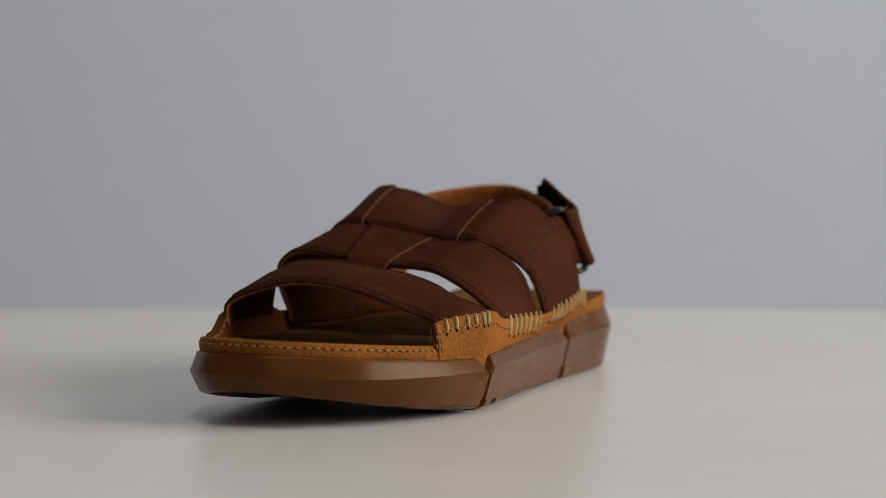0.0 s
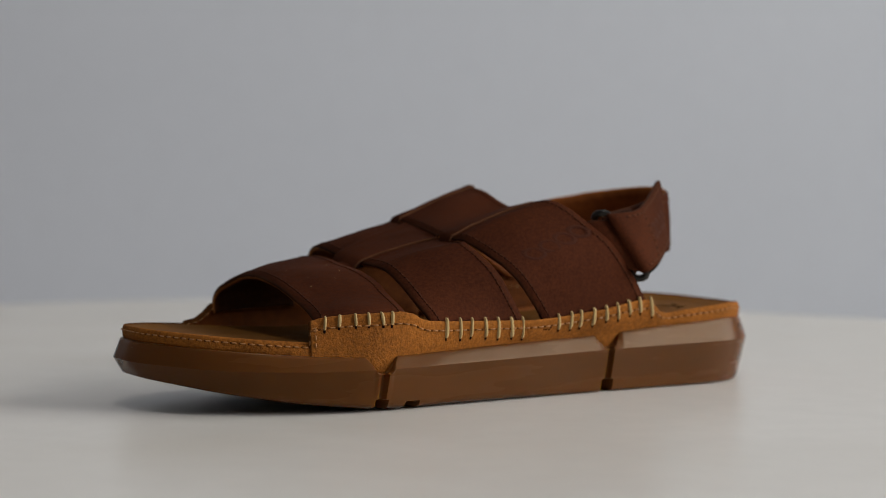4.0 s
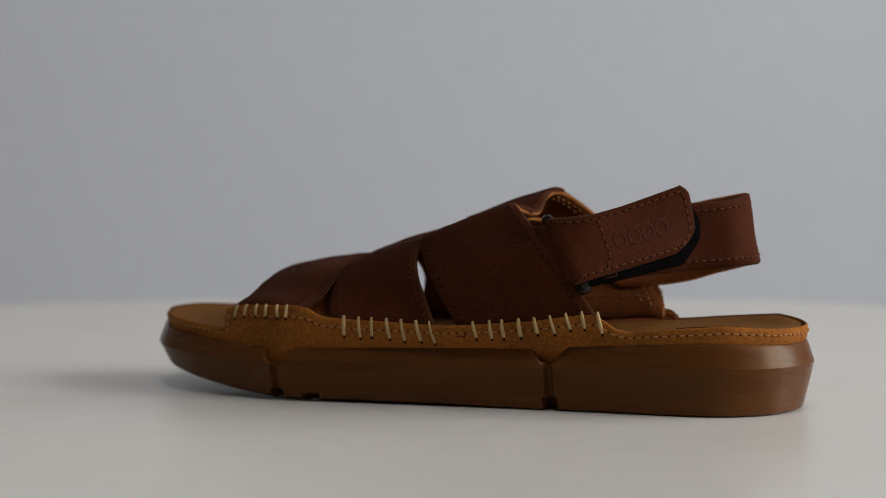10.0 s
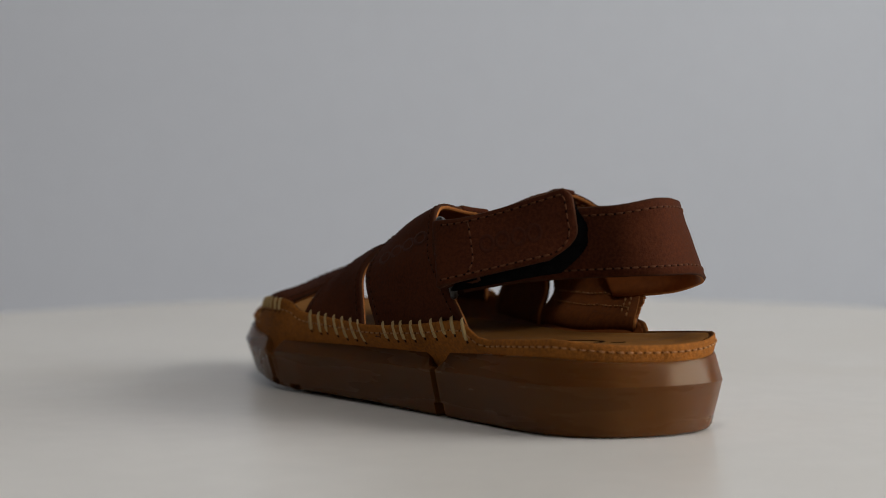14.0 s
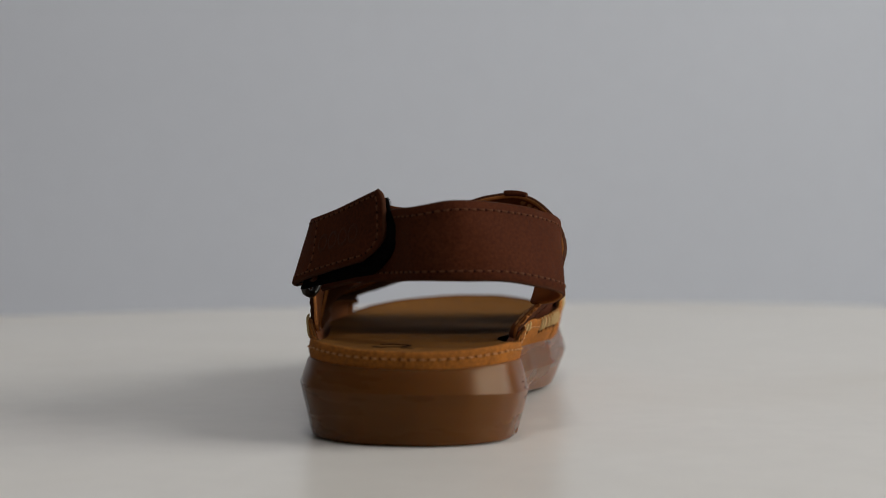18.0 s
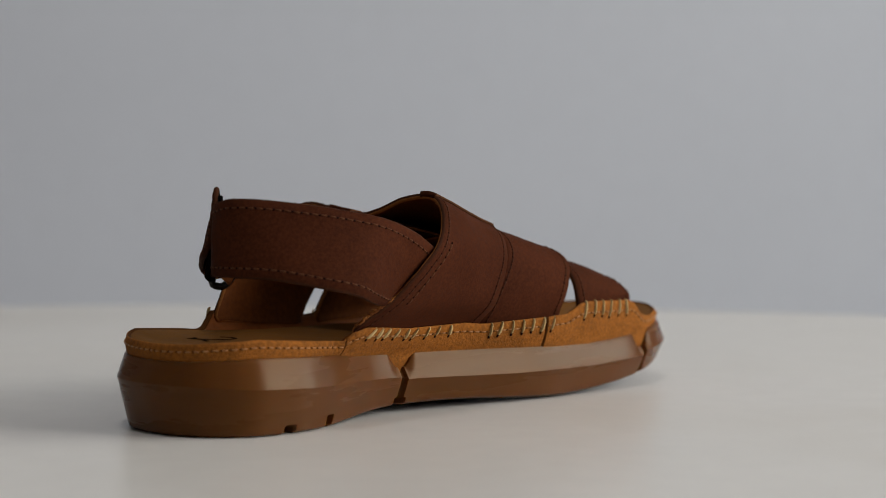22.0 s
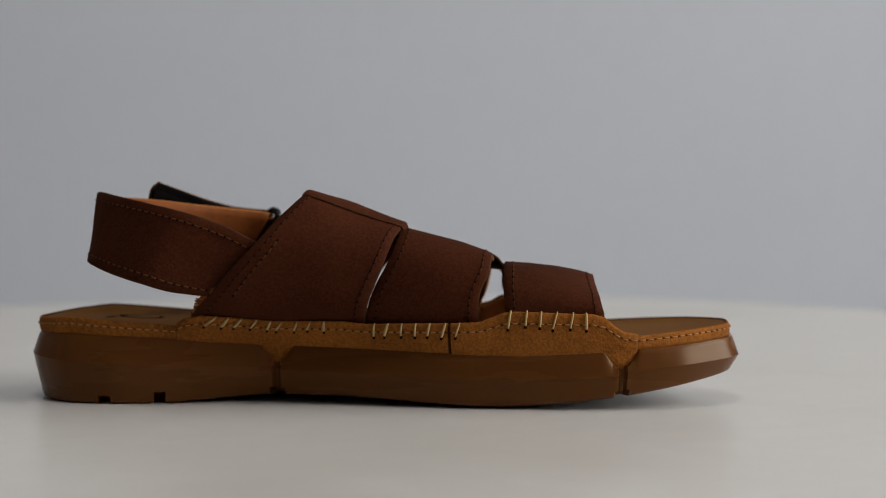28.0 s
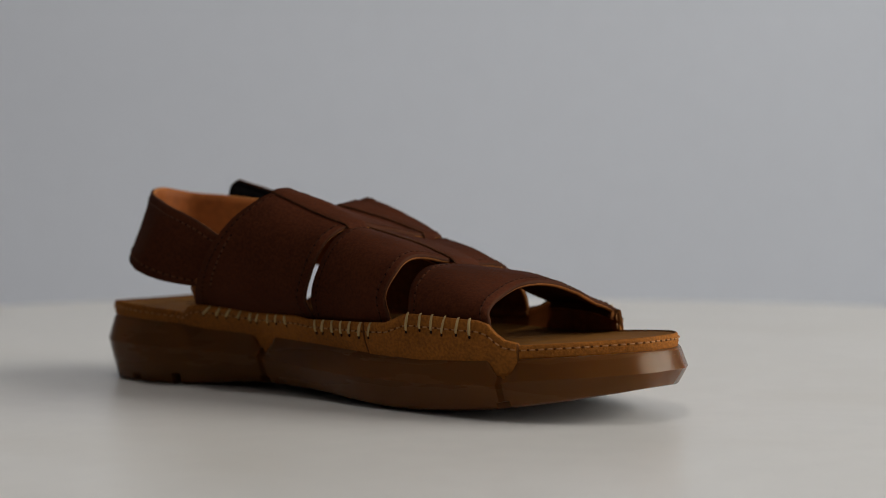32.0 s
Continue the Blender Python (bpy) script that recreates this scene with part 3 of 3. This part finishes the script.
f1 = strap_edge(75, [(72, 33, 41), (73, 20, 45.4), (74, 8, 49), (75, -3, 51.4), (75.5, -14, 52.4), (76.5, -30, 51.2), (78.5, -45, 46.6), (80, -53, 41.6)], 81)
r1 = strap_edge(33, [(33.4, 33, 44.3), (34, 23, 49.6), (36.5, 9, 54), (37.5, -8, 56), (38, -28, 58.5), (39, -44, 57), (39.5, -54, 50)], 40)
f2 = strap_edge(20.5, [(24.8, 41, 42.7), (27.5, 30, 51), (29, 18, 55.8), (30, 0, 57.6), (32.5, -20, 60), (33, -38, 62.4), (33, -49, 61.5), (32.5, -57, 56), (28.5, -60, 46)], 27.5)
r2 = strap_edge(-26, [(-16, 40, 53), (-9, 25, 65.4), (-9.5, 16, 66.4), (-10, 0, 67.2), (-9, -20, 70.6), (-6, -38, 73.4), (-5.5, -49, 70.6), (-8.5, -56.3, 61.5), (-16.5, -56.5, 46)], -20.5)
f3 = strap_edge(-36.5, [(-23, 41, 53), (-10, 24, 66.6), (-7, 14, 68.2), (-6, 0, 69.2), (-6, -20, 72.2), (-5, -39, 74.8), (-8, -52.5, 70), (-12, -59, 59), (-18.5, -59, 43)], -21)
r3 = strap_edge(-95, [(-78, 37, 62), (-63.5, 30, 76.5), (-57, 25.5, 82), (-52, 18.5, 84.3), (-50.5, 6, 81.8), (-50, -12, 80), (-46.5, -30, 86.6), (-45.5, -44, 88.6), (-48.5, -54.5, 85.6), (-55.5, -63, 78), (-64, -67.5, 67.5), (-74.5, -65.5, 56.5), (-84.5, -60.5, 45.5)], -95)

def footed(g, outs, ins, reach=26, inset=1.6):
    """Bends the feet of a strap to the suede walls they are sewn to."""
    rows, n = g.shape[:2]
    fade = np.clip(1 - np.arange(n) / reach, 0, 1) ** 1.5
    for r in range(rows):
        w = r / (rows - 1)
        for outer, (ua, ub), k, weight in ((True, outs, 0, fade), (False, ins, n - 1, fade[::-1])):
            want = np.array(base_of(outer, ua * (1 - w) + ub * w, inset=1.6 if outer else inset))
            g[r] += weight[:, None] * (want - g[r, k])
    return g


g1 = footed(strap_grid(f1, r1, 1.4), (75, 33), (81, 40))
front_strap, _ = leather("front_strap", g1, sandal, "broad brown nubuck toe strap")


def lint():
    """A few pale specks of lint on the toe strap."""
    rng = random.Random(5)
    n = surface_normals(g1)
    n = n if n[6, 40, 2] > 0 else -n
    spots = []
    for _ in range(6):
        r, c = rng.randint(3, 9), rng.randint(22, 46)
        spots.append(((g1[r, c] + n[r, c] * 0.55) * MM, np.array([rng.uniform(-1, 1), rng.uniform(-1, 1), 0.1]), n[r, c]))
    v, f = grain_bits(spots, 0.0005, 0.00035, 0.0002)
    tagged(solid("lint", v, f, THREAD_PALE, front_strap, "pale specks of lint"), kind="stuff")


lint()
g2 = footed(strap_grid(f2, r2, 1.2), (20.5, -26), (27.5, -20.5), inset=2.9)
g3 = footed(strap_grid(f3, r3, 1.0), (-36.5, -95), (-21, -95), inset=1.5)


middle_strap, _ = leather("middle_strap", g2, sandal, "brown nubuck strap over the middle of the foot", inside=TAN_FLESH)
instep_strap, _ = leather("instep_strap", g3, sandal, "broad brown nubuck strap over the instep", inside=TAN_FLESH)


def woven_strip(g, front, rear, v_right, v_left, dive):
    """A strip that runs lengthwise over a strap, tucked under the next one in front and folded over the rear edge."""
    a = (at_v(front, v_right[0]), at_v(rear, v_right[1]))
    b = (at_v(front, v_left[0]), at_v(rear, v_left[1]))
    n = surface_normals(g)
    n = n if n[6, 48, 2] > 0 else -n
    top, up = cut_grid(g + n * 1.0, a, b, 20), cut_grid(n, a, b, 20)
    ahead_dir, back_dir = top[0] - top[2], top[-1] - top[-3]
    ahead_dir /= np.linalg.norm(ahead_dir, axis=1, keepdims=True)
    back_dir /= np.linalg.norm(back_dir, axis=1, keepdims=True)
    nose = [top[0] + ahead_dir * dive[0] * f - up[0] * dive[1] * f ** 1.6 for f in (1.0, 0.75, 0.5, 0.25)]
    lip = [top[-1] + back_dir * f - up[-1] * d for f, d in ((0.5, 0.3), (0.9, 1.1), (0.7, 2.4))]
    return leather("woven_strip", np.array([*nose, *top, *lip]), sandal, "narrow brown nubuck strip woven over the strap", 1.1, (), edge=STRIP_EDGE)


woven_strip(g2, f2, r2, (-1, 1.5), (-20.8, -31), (9.0, 6.5))
woven_strip(g3, f3, r3, (13.5, 9), (5.5, -3.5), (4.0, 5.0))
woven_strip(g3, f3, r3, (-34.5, -40), (-45, -49.5), (4.0, 5.0))


def lining_seams():
    """Stitched bands on the inner face of the instep strap's inner foot, above the footbed."""
    foot = cut_grid(g3, (0.62, 0.62), (1, 1), 56)
    n = surface_normals(foot)
    n = n if n[6, 30, 1] < 0 else -n
    inner = foot - n * 2.75
    for lift in (43.0, 38.5):
        pts = []
        for r in range(1, 12):
            j = int(np.abs(inner[r, 10:, 2] - lift - 2.0 * r / 12).argmin()) + 10
            pts.append(inner[r, j])
        seam("stitching", np.array(pts) * MM, np.array([-n[6, 40]] * len(pts)), 0.0034, THREAD_TAN, instep_strap, 0.0022, 0.0008, 0.0005, "tan running stitches")
    for r in (10.6, 11.2):
        k = int(r)
        line = inner[k] * (k + 1 - r) + inner[k + 1] * (r - k)
        keep = line[:, 2] > 36
        seam("stitching", line[keep] * MM, -n[k][keep], 0.0034, THREAD_TAN, instep_strap, 0.0022, 0.0008, 0.0005, "tan running stitches")


lining_seams()


def raw_edge():
    """The torn, unfinished leather edge at the rear of the instep strap's inner foot."""
    rng = random.Random(11)
    n = surface_normals(g3)
    n = n if n[6, 48, 2] > 0 else -n
    cols = [j for j in range(60, 97) if 34 < g3[-1, j, 2] < 50]
    rows = []
    for j in np.linspace(cols[0], cols[-1], 34):
        k = int(min(j, cols[-1] - 1))
        f = j - k
        p, q = g3[-1, k] * (1 - f) + g3[-1, k + 1] * f, g3[-3, k] * (1 - f) + g3[-3, k + 1] * f
        d = (p - q) / np.linalg.norm(p - q)
        out = rng.uniform(1.2, 3.4) * math.sin(math.pi * (0.1 + 0.85 * (j - cols[0]) / (cols[-1] - cols[0])))
        base = p - n[-1, k] * 1.9
        rows.append([base - d * 2.5, base, base + d * out * 0.6 + n[-1, k] * rng.uniform(-0.3, 0.5), base + d * out + n[-1, k] * rng.uniform(-0.6, 0.8)])
    shell("raw_edge", np.array(rows) * MM, 0.0009, [TAN_FLESH, TAN_FLESH, LINING_EDGE], instep_strap, "ragged raw tan leather edge")


raw_edge()


def anchor_seam():
    """The second row of stitches on the instep strap, where the ankle strap is sewn in behind it."""
    n = surface_normals(g3)
    n = n if n[6, 48, 2] > 0 else -n
    line, up = g3[10] * 0.6 + g3[11] * 0.4, n[10]
    keep = (line[:, 1] < -50) & (line[:, 2] > 44) & (line[:, 2] < 70)
    stitched(instep_strap, line[keep] + up[keep] * 0.35, up[keep], THREAD_RUST)


anchor_seam()


# strip that runs lengthwise beneath the straps, kept to block light from the inside
def shading_strip():
    rows = []
    for u, vc, half, z in ((60, -10, 7, 51), (48, -10, 8, 54), (38, -11, 8, 56.3), (30, -11, 8.5, 57.6), (14, -12, 10, 63), (-2, -12, 12, 69), (-12, -8, 18, 71), (-30, -8, 19, 74.5), (-46, -8, 19, 77)):
        rows.append([(u, vc - f * half, z + (-0.16 * f * half if f < 0 else 0.02 * f * half) * -1 - 0.6 * f * f) for f in np.linspace(-1, 1, 9)])
    return leather("shading_strip", np.array(rows), sandal, "narrow brown strip beneath the straps, shading the inside", 1.8, ())


shading_strip()


# ---- ankle strap ----
band_top = spline([(-50, -59, 61), (-64, -64.4, 67), (-77, -66.2, 73.8), (-93, -66.5, 79.5), (-108, -61.5, 83), (-123, -52.5, 85.5), (-136, -40, 87.5), (-142, -27, 87.5),
                   (-138, -13, 85), (-123, -2, 83.5), (-102.5, 15, 80.5), (-82, 26, 78), (-75.5, 28.5, 77)], 90)
band_low = spline([(-72, -55, 43.5), (-86, -58.6, 44.4), (-100.5, -66.6, 47), (-114, -70, 51.5), (-128, -62, 55), (-140, -49, 58), (-145, -33, 58.2),
                   (-141, -16, 57.8), (-126, -3, 56.6), (-108.5, 16, 54.6), (-95, 28, 51.4), (-91.5, 31, 50.5)], 90)
gb = strap_grid(band_top, band_low, 0.0, 9)
ankle, _ = leather("ankle_strap", gb, sandal, "brown nubuck ankle strap round the heel, tan lined", 2.2, inside=LINING, thread=THREAD_RUST)


def outward_of(g):
    n = surface_normals(g)
    k = g.shape[1] // 2
    c = g[g.shape[0] // 2, k]
    return n if n[g.shape[0] // 2, k] @ np.array([c[0] + 90, c[1] + 15, 0]) > 0 else -n


# closing flap folded back over the ring
flap_top = spline([(-90, 28, 79), (-82, 30, 78), (-73.5, 34.5, 77), (-78, 37, 78), (-91, 33.8, 79.2), (-103, 23, 83), (-114.5, 11.5, 88), (-124.4, 1.2, 92.4)], 60)
flap_low = spline([(-104, 30, 55), (-97, 33, 53), (-88.5, 40, 51.5), (-93, 42.5, 53), (-104, 33.5, 56.6), (-115.5, 20.5, 60.8), (-123.5, 9.5, 64), (-129, -0.8, 66.5)], 60)
gf = strap_grid(flap_top, flap_low, 0.0, 15)
# rounded corners at the free end
for r in range(15):
    w = abs(r / 14 * 2 - 1)
    short = 0.15 * max(0.0, (w - 0.2) / 0.8) ** 2.6 if r > 7 else 0.035 * max(0.0, (w - 0.6) / 0.4) ** 2
    cols = np.linspace(0, 1 - short, 60) * 59
    gf[r] = np.stack([np.interp(cols, np.arange(60), gf[r][:, k]) for k in range(3)], 1)


def flap():
    n = surface_normals(gf)
    j = 45
    flip = n[7, j] @ np.array([gf[7, j, 0] + 60, gf[7, j, 1] + 20, 0]) < 0
    ob = shell("closing_flap", gf * MM, 0.0022, [NUBUCK, VELCRO, CUT], sandal, "brown nubuck closing flap lined with black hook fabric", flip)
    nn = -n if flip else n
    for pts, ns in ((gf[1, 20:58], nn[1, 20:58]), (gf[13, 20:58], nn[13, 20:58]), (gf[1:14, 57], nn[1:14, 57]), (gf[1:14, 29], nn[1:14, 29])):
        stitched(ob, pts, ns, THREAD_RUST)
    return ob, nn


flap_ob, flap_n = flap()

# black hook pad between flap and ankle strap
even = flap_n[4:11, 24:60].mean(axis=0)
even[-6:] = even[-7]
pad = gf[2:, 24:60] - even[None] * 2.5
past = np.array([0.05 + 1.25 * smooth(0.1, 0.7, r / 12) for r in range(13)])[:, None, None]
pad = np.concatenate([pad, pad[:, -1:] + (pad[:, -1:] - pad[:, -4:-3]) * past], 1)
drop = np.linspace(0, 1, 13)[:, None] ** 3 * (2.4 + 3.0 * np.linspace(0, 1, pad.shape[1])[None])
pad = pad - np.stack([0 * drop, 0 * drop, drop], 2)
hook_pad = shell("hook_pad", pad * MM, 0.0016, [VELCRO, VELCRO, VELCRO], sandal, "black hook-and-loop pad", bool((surface_normals(pad)[6, 17] @ flap_n[7, 40]) < 0))



def fuzz(line, outward, count, seed):
    """Short black fibres that stand out along the pad's edge."""
    rng = random.Random(seed)
    verts, faces = [], []
    for _ in range(count):
        a = rng.random() * (len(line) - 1)
        k = int(a)
        p = line[k] * (k + 1 - a) + line[k + 1] * (a - k)
        d = outward[k] + np.array([rng.uniform(-0.7, 0.7) for _ in range(3)])
        d /= np.linalg.norm(d)
        s = np.cross(d, (0.3, 0.5, 0.8)) * 0.16
        q = np.cross(d, s)
        o = len(verts)
        verts += [(p + s) * MM, (p - s * 0.5 + q * 0.9) * MM, (p - s * 0.5 - q * 0.9) * MM, (p + d * rng.uniform(0.5, 1.5)) * MM]
        faces += [(o, o + 1, o + 3), (o + 1, o + 2, o + 3), (o + 2, o, o + 3)]
    tagged(solid("fringe", verts, faces, VELCRO, hook_pad, "frayed black fibres"), kind="stuff")


end_out = pad[:, -1] - pad[:, -3]
end_out /= np.linalg.norm(end_out, axis=1, keepdims=True)
for back in (0.2, 0.8, 1.4):
    fuzz(pad[:, -1] - even[-1] * back, end_out, 110, int(back * 10))

# metal ring and the tab that holds it
ring_path = spline([(-73, 31.5, 78), (-76.5, 33.5, 76.5), (-85, 35.5, 64), (-93.5, 37, 51.5), (-92, 35.5, 48.5), (-88, 33.5, 50), (-79, 30.5, 62), (-71.5, 28.5, 75)], 60, closed=True)
tube("ring", ring_path * MM, 0.0016, METAL, sandal, "dark gunmetal strap ring", 12, True)
tab_a = spline([(-66, 31, 74), (-74, 34.5, 64), (-82, 35.5, 53)], 20)
tab_b = spline([(-76, 33.5, 75), (-84, 37, 63), (-92, 38, 52)], 20)
leather("ring_tab", strap_grid(tab_a, tab_b, 0.6, 7), sandal, "short brown tab holding the ring", 2.6, ())


# ---- pressed and printed marks ----
def pressed_ovals(g, nn, host, places, size, label):
    """Plain oval ridges pressed into the leather, at (row, column) of its sheet."""
    rows, cols = g.shape[:2]

    def pick(a, r, c):
        i, j = int(min(max(r, 0), rows - 2)), int(min(max(c, 0), cols - 2))
        fr, fc = r - i, c - j
        return (a[i, j] * (1 - fr) + a[i + 1, j] * fr) * (1 - fc) + (a[i, j + 1] * (1 - fr) + a[i + 1, j + 1] * fr) * fc

    for k, (r, c) in enumerate(places):
        rings = []
        for grow, rise in ((1.16, 0.0), (1.0, 0.16), (0.84, 0.16), (0.66, 0.0)):
            loop = []
            for a in np.linspace(0, 2 * math.pi, 32, endpoint=False):
                rr, cc = r + size[0] * grow * math.sin(a), c + size[1] * grow * math.cos(a)
                loop.append((pick(g, rr, cc) + pick(nn, rr, cc) * (0.06 + rise)) * MM)
            rings.append(loop)
        faces = [(q * 32 + i, q * 32 + (i + 1) % 32, (q + 1) * 32 + (i + 1) % 32, (q + 1) * 32 + i) for q in range(3) for i in range(32)]
        solid("pressed_mark", [p for loop in rings for p in loop], faces, BURNISHED, host, label)


gto = cut_grid(g3, (0, 0), (at_v(f3, 14), at_v(r3, 17)), 56)
nto = surface_normals(gto)
nto = nto if nto[6, 40, 1] > 0 else -nto
pressed_ovals(gto, nto, instep_strap, [(3.6 + 2.15 * k, 30.5 + 1.5 * k) for k in range(4)], (1.05, 2.7), "plain oval pressed into the nubuck")
pressed_ovals(gf, flap_n, flap_ob, [(7.2 + 0.1 * k, 33.5 + 4.6 * k) for k in range(4)], (1.9, 2.0), "plain oval pressed into the nubuck")


def heel_mark():
    """A small printed device on the heel of the footbed: an open oval and two short strokes."""
    oval = [(-128 + 9 * math.sin(a), -3 + 7.2 * math.cos(a), 0.0) for a in np.linspace(0.9, 5.7, 40)]
    bar = [(-137 - 0.3 * k, -4 + k, 0.0) for k in range(6)]
    dash = [(-139 - 0.5 * k, -9 - k, 0.0) for k in range(6)]
    top = np.array([v.co for v in bed.data.vertices])
    for line in (oval, bar, dash):
        ob = tube("print", np.array(line) * MM, 0.001, MARK, bed, "black printed mark on the heel", 6)
        for v in ob.data.vertices:
            near = np.hypot(top[:, 0] - v.co.x, top[:, 1] - v.co.y)
            k = near.argsort()[:4]
            w = 1 / (near[k] + 1e-5)
            v.co.z = (top[k, 2] * w).sum() / w.sum() + 0.00018 + v.co.z * 0.1


heel_mark()


def motions():
    walk(turntable, [(t, pose(0, 0, 0, 0, 0, a)) for t, a in TURN])
    walk(sandal, [(t, pose(0, 0, 0.0027, 0, 0, HEADING + a)) for t, a in TURN])


motions()
